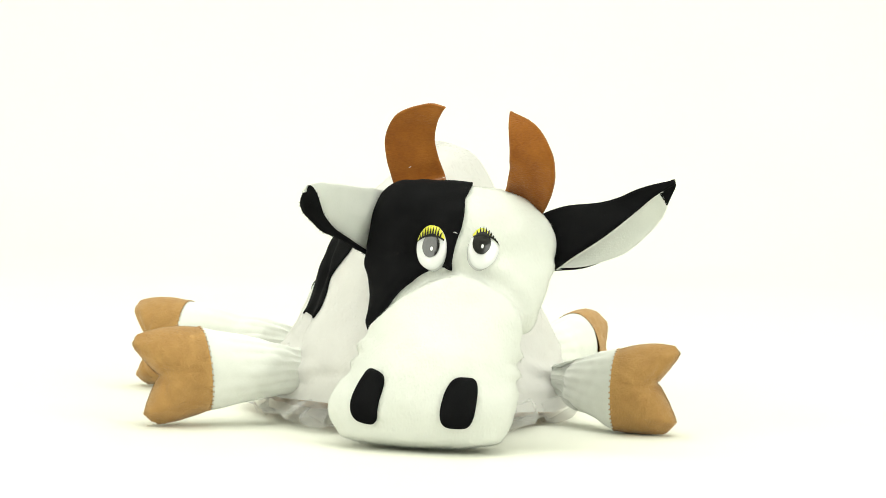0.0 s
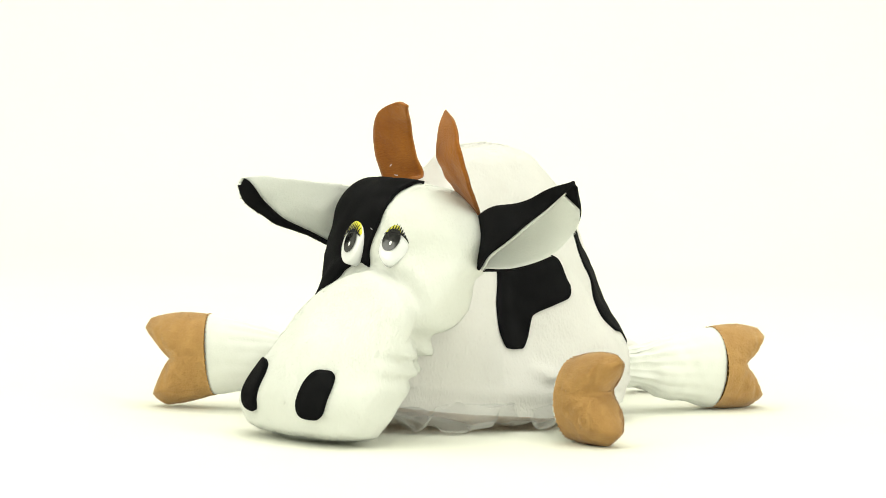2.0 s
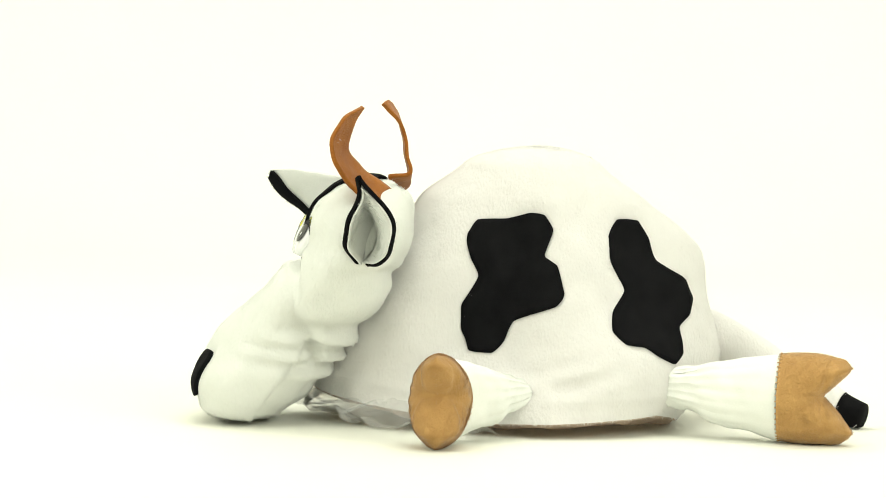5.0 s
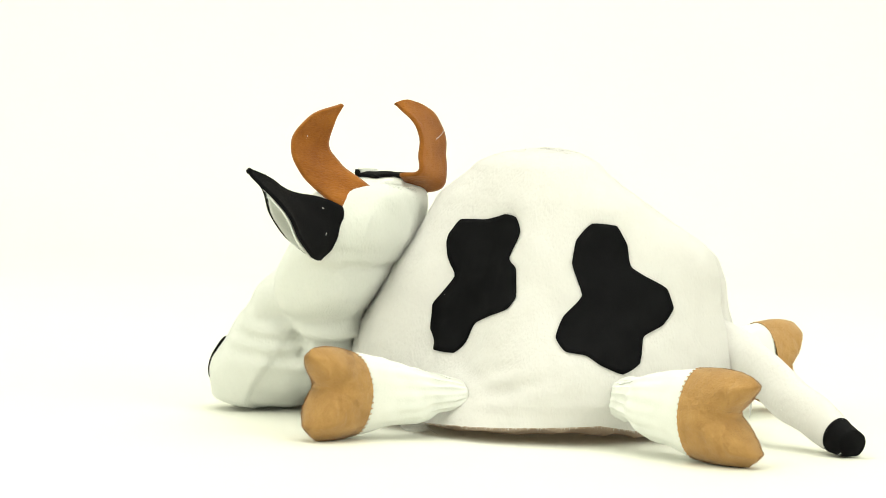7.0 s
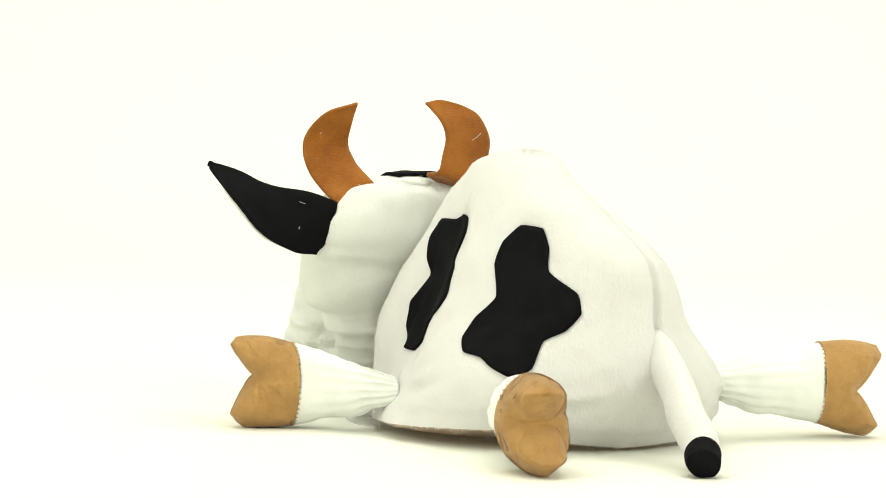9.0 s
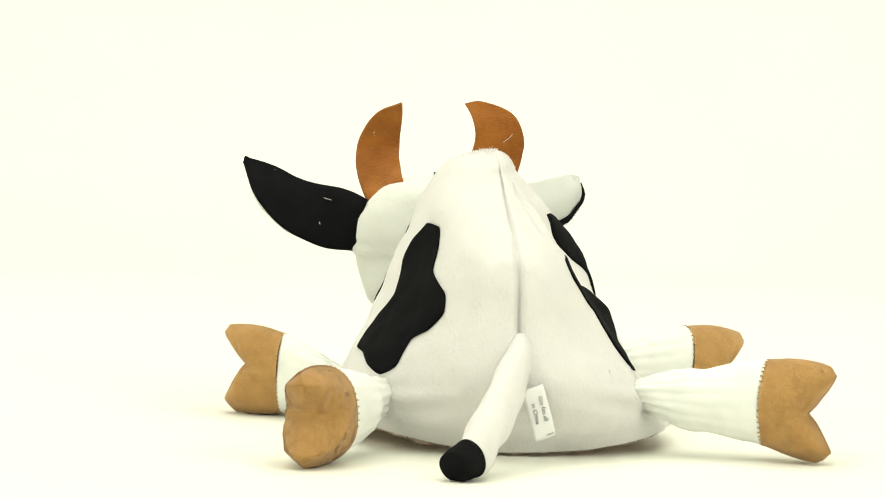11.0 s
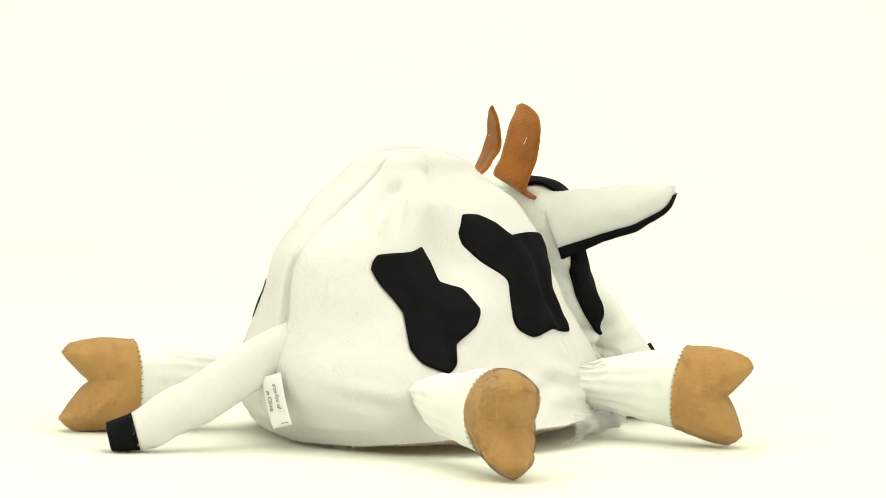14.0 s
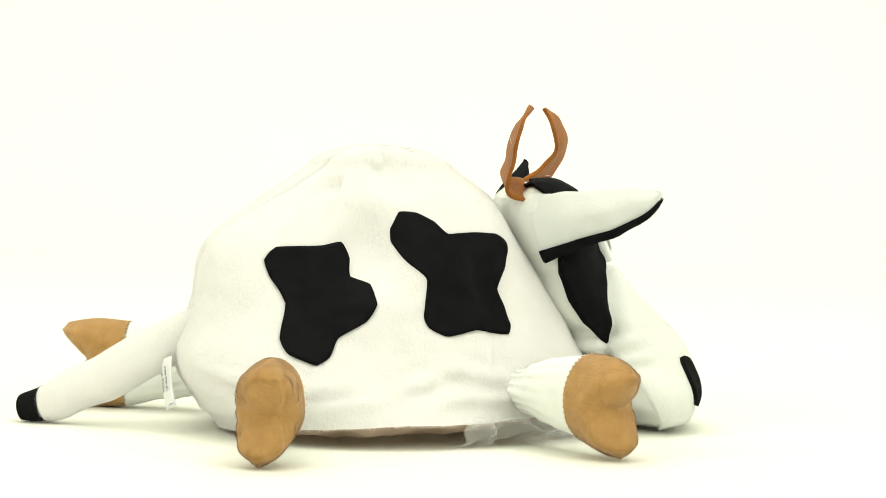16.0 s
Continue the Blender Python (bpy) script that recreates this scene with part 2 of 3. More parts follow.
def crown(angle, z):
    """Point of the crown at an angle (radians, seen from above) and a height."""
    angle, z = np.broadcast_arrays(np.asarray(angle, float), np.asarray(z, float))
    zz = np.clip(z, 0.002, LEVELS[-1])
    t = np.interp(zz.ravel(), LEVELS, np.arange(6) / 5)
    c = curve(SHAPE, t).reshape(*zz.shape, 9)
    waves = [np.ones_like(angle)] + [g(k * angle) for k in (1, 2, 3, 4) for g in (np.cos, np.sin)]
    r = sum(c[..., i] * waves[i] for i in range(9))
    up = np.clip((z - LEVELS[-1]) / (TOP - LEVELS[-1]), 0, 1)
    r = np.maximum(r, 0.012)
    # the front panel runs out under the head
    front = np.exp(-(np.angle(np.exp(1j * (angle - radians(-93)))) / 0.5) ** 2)
    r = r + front * np.interp(z, (0.01, 0.045, 0.08, 0.115, 0.14), (0.038, 0.028, 0.011, 0.004, 0.0))
    # swellings and hollows: angle, height, spread of both, in degrees and mm, and depth in mm
    for at, level, wide, tall, swell in ((-62, 75, 15, 36, 15), (80, 122, 17, 26, 5), (121, 115, 17, 20, -6), (148, 48, 20, 25, -7), (54, 44, 20, 25, -8),
                                         (-163, 74, 14, 20, -4), (-34, 49, 14, 18, -5), (-122, 126, 14, 16, 5), (172, 83, 11, 15, 3), (22, 85, 18, 36, -4)):
        off = np.degrees(np.angle(np.exp(1j * (angle - radians(at))))) / wide
        r = r + swell / 1000 * np.exp(-off**2 - ((z * 1000 - level) / tall) ** 2)
    # soft dents, the fold beside the front panel and the groove of the back seam
    P = np.stack([MID[0] + r * np.cos(angle), MID[1] + r * np.sin(angle), z], -1)
    r = r + ripple(P, 0.002, 26, 3.0)[..., 0] + ripple(P, 0.001, 80, 5.0)[..., 0]
    for at, wide, deep, low, high in ((95, 0.022, 0.006, 0.03, 0.185), (-47, 0.05, 0.004, 0.02, 0.13), (-138, 0.06, 0.003, 0.02, 0.14)):
        off = np.angle(np.exp(1j * (angle - radians(at)))) / wide
        r = r - deep * np.exp(-off**2) * np.clip((z - low) / 0.03, 0, 1) * np.clip((high - z) / 0.03, 0, 1)
    r = r - 0.002 * np.exp(-(np.angle(np.exp(1j * (angle - radians(122)))) / 0.25) ** 2 - ((z - 0.117) / 0.028) ** 2)
    # the back is tucked in under itself near the paper
    r = r - 0.02 * np.clip(np.sin(angle) + 0.1, 0, 1) ** 0.7 * np.clip((0.045 - z) / 0.045, 0, 1) ** 2
    # pinched tuck high on the back, with small folds that run down from it
    off = np.angle(np.exp(1j * (angle - radians(118))))
    r = r - 0.008 * np.exp(-(off / 0.14) ** 2 - ((z - 0.151) / 0.006) ** 2)
    r = r + 0.0022 * np.cos(off * 34) * np.exp(-(off / 0.3) ** 2) * np.clip((0.151 - z) / 0.006, 0, 1) * np.exp(-((z - 0.14) / 0.012) ** 2)
    # gathers over each leg's seam and along the sides
    for at, level, slope in ((4, 36, 0.5), (-22, 30, -0.4), (62, 30, 0.3), (128, 34, -0.5), (150, 30, 0.4), (-170, 36, 0.5), (-150, 40, -0.4), (-128, 32, 0.5)):
        off = np.degrees(np.angle(np.exp(1j * (angle - radians(at)))))
        r = r + 0.0022 * np.sin((z * 1000 - level - slope * off) / 2.6) * np.exp(-(off / 15) ** 2 - ((z * 1000 - level) / 11) ** 2)
    r = r * np.sqrt(np.maximum(1 - up**1.5, 0))
    return np.stack([MID[0] + r * np.cos(angle), MID[1] + r * np.sin(angle), z], -1)


def hem(angle):
    """Height of the crown's lower edge: on the paper behind, lifted at the sides and in front."""
    deg = (np.degrees(angle) + 180) % 360 - 180
    return np.interp(deg, (-180, -140, -95, -60, -30, 0, 40, 70, 90, 120, 150, 180),
                     (0.015, 0.015, 0.020, 0.012, 0.008, 0.010, 0.013, 0.005, 0.002, 0.004, 0.011, 0.015))


def build_crown():
    n = 440
    a = np.linspace(0, 2 * np.pi, n, endpoint=False)
    t = np.concatenate([np.linspace(0, 0.85, 50), 0.85 + 0.15 * np.sin(np.linspace(0, np.pi / 2, 16)[1:])])
    z = hem(a)[None] + (TOP - hem(a)[None]) * t[:, None]
    P = crown(np.broadcast_to(a, z.shape), z)
    N = normals(P, True)
    N[-1] = (0, 0, 1)
    # stitched hem: a groove above a folded band
    d = (z - hem(a)[None])
    P = P - N * (0.0018 * np.exp(-((d - 0.013) / 0.0018) ** 2))[..., None]
    v, f = grid(P, True)
    body = part("crown", v, f, WHITE, cow, "white plush crown with a back seam")
    fur(body, 110000, 0.0024, 0.00045, WHITE, (0, 0, -1), lean=3.2, seed=2)
    # stitches along the hem
    V, F = [], []
    for k in range(150):
        g = 2 * np.pi * (k + np.array((0.0, 0.45))) / 150
        q = crown(g, hem(g) + 0.013)
        o = np.array((np.cos(g[0]), np.sin(g[0]), 0)) * 0.0002
        up = np.array((0, 0, 0.0005))
        b = len(V)
        V += [q[0] + o - up, q[1] + o - up, q[1] + o + up, q[0] + o + up, (q[0] + q[1]) / 2 - o * 6]
        F += [(b, b + 1, b + 2, b + 3), (b, b + 1, b + 4), (b + 1, b + 2, b + 4), (b + 2, b + 3, b + 4), (b + 3, b, b + 4)]
    part("stitching", V, F, THREAD_GREY, body, "grey stitched seam along the hem", smooth=False)
    # lining as an added sagging sheet: hides the dark inside, catches light under the hem
    rows = [P[0]]
    for inset, drop in ((0.985, 0.9), (0.96, 0.85), (0.9, 0.68), (0.8, 0.5), (0.6, 0.35), (0.3, 0.3)):
        q = P[0].copy()
        q[:, :2] = MID + (q[:, :2] - MID) * inset
        q[:, 2] = np.maximum(q[:, 2] * drop, 0.0015)
        rows.append(q)
    Q = np.array(rows)
    Q[2:, :, 2:] = np.maximum(Q[2:, :, 2:] + ripple(Q[2:], 0.004, 60, 7.0), 0.0012)
    v, f = grid(Q, True, False, True)
    part("lining", v, f, LINING, cow, "tan cloth lining, added as a sheet that hides the dark inside")


build_crown()


def build_spot(outline):
    q = np.array(outline, float)
    k = np.arange(160) * len(q) / 160
    i, u = k.astype(int), (k % 1)[:, None]
    o = 0.4 * ring(q, 160) + 0.6 * (q[i] * (1 - u) + q[(i + 1) % len(q)] * u)
    c = o.mean(0)
    rows = []
    for s in np.linspace(0, 1, 14):
        q = c + (o - c) * s
        rows.append(crown(np.radians(q[:, 0]), q[:, 1] / 1000))
    P = np.array(rows)
    N = P - np.array((MID[0], MID[1], 0.0))
    N[..., 2] = 0.02
    N = N / np.linalg.norm(N, axis=-1, keepdims=True)
    P = P + N * (0.0015 + ripple(P, 0.0004, 120, 1.0))
    P = np.concatenate([P, P[-1:] - N[-1:] * 0.003])
    v, f = grid(P, True, True)
    part("felt_spot", v, f, BLACK, cow, "black felt spot sewn on the crown")


# outlines as (angle round the crown in degrees, height in mm)
build_spot([(-52.8, 132), (-37.7, 133), (-20.4, 137), (-9.2, 136), (-2.9, 127), (-8.7, 111), (-1.2, 105), (1.9, 88), (-2.8, 80),
            (-25.4, 70), (-29.8, 57), (-34.4, 50), (-44.2, 51), (-48.2, 63), (-49.6, 79), (-47.6, 97), (-53.6, 117), (-54.8, 124)])
build_spot([(44.4, 134), (57.0, 133), (59.9, 122), (59.5, 108), (69.3, 96), (69.9, 84), (64.7, 74), (56.9, 67), (53.2, 51),
            (46.8, 45), (39.4, 50), (34.1, 56), (26.3, 58), (22.8, 66), (26.3, 78), (35.6, 91), (31.5, 110), (34.6, 124)])
build_spot([(120.2, 108), (121.4, 116), (136.7, 117.0), (145.5, 119), (152.5, 110), (155.9, 99), (169.0, 95), (172.4, 84),
            (167.7, 74), (156.0, 64), (154.1, 53), (149.9, 48), (140.8, 54), (136.3, 63), (133.4, 83), (124.1, 99)])
build_spot([(-164.0, 138), (-152.5, 138), (-146.0, 133), (-143.9, 126), (-131.4, 127), (-122.6, 126), (-118.2, 120), (-122.9, 108),
            (-131.3, 93), (-130.7, 82), (-131.3, 72), (-133.7, 66), (-138.5, 67), (-145.0, 69), (-156.4, 65), (-163.4, 70), (-165.0, 77),
            (-160.5, 99), (-167.6, 109), (-173.8, 120), (-173.2, 128)])

# ---- head ----
# from the crest to the chin: front (y, z), back (y, z), middle x, half width, in mm
HEAD = np.array([
    [-48, 155, -39, 151, 1, 12],
    [-65, 156, -29, 146, 0, 34],
    [-81, 149, -27, 134, 2, 47],
    [-93, 133, -30, 116, 6, 55],
    [-96, 112, -42, 98, 5, 57],
    [-109, 92, -50, 78, 3, 52],
    [-130, 71, -62, 56, -3, 46],
    [-147, 50, -75, 36, -10, 46],
    [-157, 28, -92, 19, -17, 51],
    [-154, 12, -108, 8, -17, 46]], float) / 1000


def head(s, a):
    """Point of the head: s from 0 (crest) to 1 (chin), a round it (0 in front, positive to the cow's left)."""
    s, a = np.broadcast_arrays(np.asarray(s, float), np.asarray(a, float))
    k = curve(HEAD, s.ravel()).reshape(*s.shape, 6)
    my, mz = (k[..., 0] + k[..., 2]) / 2, (k[..., 1] + k[..., 3]) / 2
    hy, hz = (k[..., 0] - k[..., 2]) / 2, (k[..., 1] - k[..., 3]) / 2
    c, d = np.cos(a), np.sin(a)
    e = 1.0 - 0.15 * np.clip(s, 0, 1)
    c, d = np.sign(c) * np.abs(c) ** e, np.sign(d) * np.abs(d) ** e
    # the muzzle is turned a little to one side
    turn = (0.08 + 0.14 * np.clip(s, 0, 1)) * np.clip(c + 0.6, 0, 1)
    return np.stack([k[..., 4] + k[..., 5] * d, my + hy * c - turn * k[..., 5] * d, mz + hz * c], -1)


def muzzle_edge(a):
    """Where the muzzle panel begins, for an angle round the head."""
    return 0.475 + 0.24 * np.clip(np.abs(a) / radians(105), 0, 1.2) ** 1.2


def head_surface(S, A):
    P = head(S, A)
    N = normals(P, False)
    out = P - np.array((0, -0.09, 0.08))
    flip = np.where((N * out).sum(-1, keepdims=True) < 0, -1, 1)
    N = N * flip
    x = (S - muzzle_edge(A)) / 0.05
    puff = 0.0045 / (1 + np.exp(-np.clip(x * 3, -30, 30))) * (np.cos(A) > -0.2) - 0.0075 * np.exp(-(x / 0.55) ** 2) * (np.cos(A) > -0.5)
    back = np.clip(-np.cos(A) + 0.6, 0, 1)
    fold = 0.0034 * np.sin(S * 62 + 2.2 * np.abs(A) + 3 * np.sin(S * 17)) * back * np.clip((S - 0.36) * 5, 0, 1) * np.clip((0.95 - S) * 5, 0, 1)
    P = P + N * (puff + fold)[..., None] + N * ripple(P, 0.004, 25, 8.0) + N * ripple(P, 0.0012, 80, 2.0)
    return P, N


def build_head():
    n, m = 120, 90
    a = np.linspace(-np.pi, np.pi, n + 1)
    s = np.linspace(0, 1, m)
    S, A = np.meshgrid(s, a, indexing="ij")
    P, N = head_surface(S, A)
    P = P[:, :-1]
    # rounded ends
    first, last = P[0], P[-1]
    ends0 = [first.mean(0) + (first - first.mean(0)) * math.cos(t) + np.array((0, 0.002, 0.002)) * math.sin(t) for t in np.linspace(np.pi / 2 * 0.97, 0.25, 6)]
    ends1 = [last.mean(0) + (last - last.mean(0)) * math.cos(t) + np.array((0, 0.0, -0.0085)) * math.sin(t) for t in np.linspace(0.25, np.pi / 2 * 0.97, 7)]
    P = np.concatenate([np.array(ends0), P, np.array(ends1)])
    P[..., 2] = np.maximum(P[..., 2], 0.0015)
    v, f = grid(P, True, True, True)
    ob = part("head", v, f, FACE, cow, "white plush head with a long muzzle")
    fur(ob, 60000, 0.0024, 0.00045, FACE, (0, -0.4, -1), lean=3.0, seed=3)


build_head()


def build_face_patch():
    u, v = np.linspace(0, 1, 40), np.linspace(0, 1, 40)
    U, V = np.meshgrid(u, v, indexing="ij")
    A = radians(8) - radians(120) * U
    low = muzzle_edge(A) - 0.008
    side = np.clip((-A - radians(102)) / radians(10), 0, 1)
    low = low - 0.25 * side
    S = 0.02 + V * (low - 0.02)
    # its straight edge follows the middle seam
    # its rear edge stays in front of the ear
    rear = np.interp(S, (0.0, 0.1, 0.24, 0.36, 0.45), (-112, -98, -84, -100, -112))
    A = radians(8) - (radians(8) - np.radians(rear)) * U
    A = A + (1 - U) ** 3 * (np.interp(S, (0.0, 0.06, 0.12, 0.22, 0.38, 0.55), (0.4, 0.28, 0.12, -0.06, -0.2, -0.25)))
    P, N = head_surface(S, A)
    P = P + N * 0.0016
    v, f = sheet(P, 0.002)
    part("face_patch", v, f, BLACK, cow, "black felt patch over one half of the face")


build_face_patch()


def build_nostril(centre, half_w, half_h, tilt):
    t = np.linspace(0, 2 * np.pi, 48, endpoint=False)
    c, s = np.cos(t), np.sin(t)
    x = half_w * np.sign(c) * np.abs(c) ** 0.58
    z = half_h * np.sign(s) * np.abs(s) ** 0.62
    rows = []
    for k in np.linspace(0.05, 1, 6):
        ds, da = -z * k / 0.2, x * k / 0.055
        rows.append(np.stack([centre[0] + ds + tilt * da * 0.1, centre[1] + da], -1))
    R = np.array(rows)
    P, N = head_surface(R[..., 0], R[..., 1])
    N = -normals(P, True)
    N = np.where((N * (P - np.array((0, -0.1, 0.06)))).sum(-1, keepdims=True) < 0, -N, N)
    P = P + N * 0.0025
    P = np.concatenate([P, P[-1:] - N[-1:] * 0.0035])
    v, f = grid(P, True, True)
    part("nostril", v, f, BLACK, cow, "black felt nostril")


build_nostril((0.877, radians(23)), 0.0112, 0.0146, 0.0)
build_nostril((0.875, radians(-35)), 0.0102, 0.0146, 0.6)


def build_eye(centre, up, side, pupil):
    """A flat oval plastic eye with lid, lashes and pupil."""
    centre, up, side = Vector(centre), Vector(up).normalized(), Vector(side)
    out = side.cross(up).normalized()
    side = up.cross(out).normalized()
    M = Matrix((side, out, up)).transposed().to_4x4()
    M.translation = centre
    W, H = 0.0095, 0.0140

    def place(v):
        return [M @ Vector(q) for q in v]

    t = np.linspace(0, 2 * np.pi, 48, endpoint=False)
    P = np.array([[(W * k * c, d, H * k * s) for c, s in zip(np.cos(t), np.sin(t))]
                  for k, d in ((1.0, -0.006), (1.0, 0.0004), (0.95, 0.0012), (0.8, 0.0018), (0.5, 0.0023), (0.1, 0.0025))])
    v, f = grid(P, True, True, True)
    eye = part("eye", place(v), f, EYEWHITE, cow, "glossy white plastic eye")

    def dome(x, z):
        r = np.sqrt((x / W) ** 2 + (z / H) ** 2)
        return np.interp(r, (0, 0.5, 0.8, 0.95, 1.0), (0.0025, 0.0023, 0.0018, 0.0012, 0.0004))

    def disc(name, cx, cz, w, h, lift, mat, label, lo=-1.0):
        Q = []
        for k in np.linspace(0.02, 1, 6):
            x, z = cx + w * k * np.cos(t), cz + h * k * np.sin(t)
            z = np.maximum(z, lo)
            Q.append(np.stack([x, dome(x, z) + lift, z], -1))
        v, f = grid(np.array(Q), True, True)
        return part(name, place(v), f, mat, eye, label)

    def lid_edge(x):
        return 0.0030 + 0.0038 * (1 - (x / W) ** 2)

    x = np.linspace(-0.93, 0.93, 31) * W
    rim = np.sqrt(1 - (x / W) ** 2) * H * 0.985
    rows = []
    for k in np.linspace(0, 1, 5):
        z = lid_edge(x) + (np.maximum(rim, lid_edge(x)) - lid_edge(x)) * k
        rows.append(np.stack([x, dome(x, z) + 0.0004, z], -1))
    v, f = grid(np.array(rows))
    part("eyelid", place(v), f, YELLOW, eye, "yellow eyelid")
    disc("pupil", pupil[0], pupil[1], 0.0056, 0.0076, 0.0006, PUPIL, "black pupil")
    # the pupil's highlight is painted on as a small white disc
    disc("painted_glint", pupil[0] + 0.0008, pupil[1] - 0.0022, 0.0008, 0.0014, 0.0009, EYEWHITE, "pale disc painted as a highlight on the pupil")
    # lashes: a black band with tapering hairs
    V, F = [], []
    for k in range(11):
        q = -0.85 + 1.7 * k / 10
        x0, z0 = W * q, float(lid_edge(W * q)) - 0.0004
        x1 = W * q * 1.13
        z1 = z0 + 0.0060 * (1 - 0.3 * q * q) if abs(q) < 0.8 else z0 + 0.002
        z1 = min(z1, math.sqrt(max(1 - min(abs(x1 / W), 0.98) ** 2, 0.0)) * H * 0.96)
        x1 = max(-0.96 * W, min(0.96 * W, x1))
        xm, zm = (x0 + x1) / 2 - 0.0002 * q, (z0 + z1) / 2
        o = len(V)
        for x, z in ((x0 - 0.0007, z0), (x0 + 0.0007, z0), (xm + 0.00045, zm), (x1 + 0.0001, z1), (x1 - 0.0001, z1), (xm - 0.00045, zm)):
            V.append((x, float(dome(x, z)) + 0.0009, z))
        F.append(tuple(range(o, o + 6)))
    for k in range(14):
        x0, x1 = W * (-0.93 + 1.86 * k / 14), W * (-0.93 + 1.86 * (k + 1) / 14)
        o = len(V)
        for x, z in ((x0, lid_edge(x0) - 0.0010), (x1, lid_edge(x1) - 0.0010), (x1, lid_edge(x1) + 0.0002), (x0, lid_edge(x0) + 0.0002)):
            V.append((x, float(dome(x, z)) + 0.0008, z))
        F.append((o, o + 1, o + 2, o + 3))
    part("eyelashes", place(V), F, LASH, eye, "black lashes")


build_eye((0.0185, -0.0972, 0.1205), (0.2, 0.46, 0.86), (1, 0.28, 0), (-0.0026, 0.0008))
build_eye((-0.0138, -0.0957, 0.1195), (0.03, 0.36, 0.92), (1, -0.42, 0), (0.0008, 0.0))

# ---- horns: flat felt cut-outs, base to tip ----


def build_horn(outer, inner, bulge):
    u = np.linspace(0, 1, 40)
    o, i = curve(np.array(outer) / 1000, u), curve(np.array(inner) / 1000, u)
    w = np.linspace(0, 1, 14)
    P = o[:, None] * (1 - w[None, :, None]) + i[:, None] * w[None, :, None]
    P = P + np.array(bulge)[None, None] / 1000 * (np.sin(np.pi * u)[:, None] * np.sin(np.pi * w)[None])[..., None]
    P = P + normals(P) * ripple(P, 0.0008, 90, 4.0)
    v, f = sheet(P, 0.0022)
    part("horn", v, f, BROWN, cow, "brown felt horn")


build_horn([(44, -42, 131), (53.5, -57, 138), (60, -80, 158), (58, -89, 178), (48, -80, 195), (33.5, -66, 202)],
           [(27, -40, 146), (31, -48, 152), (33, -66, 164), (33, -75, 176), (32, -72, 190), (32.5, -65.5, 202)], (0, 0, 0))
build_horn([(-37, -42, 144.5), (-38, -24, 150.5), (-44, -26, 170), (-45, -28, 184), (-38, -34, 198), (-20, -42, 205), (-8.5, -47, 203.5)],
           [(-7, -42, 157), (-7, -29, 160), (-11, -30, 170), (-14, -31, 182), (-13, -36, 192), (-10, -44, 200), (-8, -47, 203)], (0, 0, 0))

# ---- ears ----


def across(curves, u, w, closed=False):
    """A grid along u and across w through several curves given in mm."""
    C = np.stack([curve(np.array(c, float) / 1000, u) for c in curves], 1)
    if closed:
        return np.stack([ring(row, len(w)) for row in C])
    return np.stack([curve(row, w) for row in C])


def build_open_ear():
    u, w = np.linspace(0, 1, 44), np.linspace(0, 1, 30)
    P = across([[(62, -72, 106), (78, -82.5, 119), (98, -83, 133), (119, -80, 151), (134, -84, 162)],
                [(54, -57, 137), (70, -66, 144), (90, -73, 148), (113, -78, 157), (134, -82, 164)],
                [(58, -55, 121), (78, -58, 128), (98, -63, 138), (118, -71, 151), (134, -81, 162)],
                [(60, -66, 105), (84, -62, 108), (106, -57, 118), (126, -61, 138), (135, -80, 160)]], u, w)
    P = P + normals(P) * ripple(P, 0.002, 45, 6.0)
    v, f = sheet(P, 0.0022)
    ear = part("ear", v, f, BLACK, cow, "black felt ear, open in front")
    fur(ear, 2500, 0.0012, 0.0004, BLACK, (1, -0.3, 0.3), seed=11)
    N = normals(P)
    mid = P.mean(1, keepdims=True)
    N = np.where(((mid - P) * N).sum(-1, keepdims=True) < 0, -N, N)
    Q = (P + N * (0.0017 + 0.001 * (1 - u**3))[:, None, None])[:-6]
    v, f = sheet(Q, 0.0011)
    lining = part("ear_lining", v, f, INNER, ear, "white plush ear lining")
    fur(lining, 7000, 0.0026, 0.0004, INNER, (1, -0.3, 0.3), lean=2.4, seed=12, towards=(0.104, -0.072, 0.126))


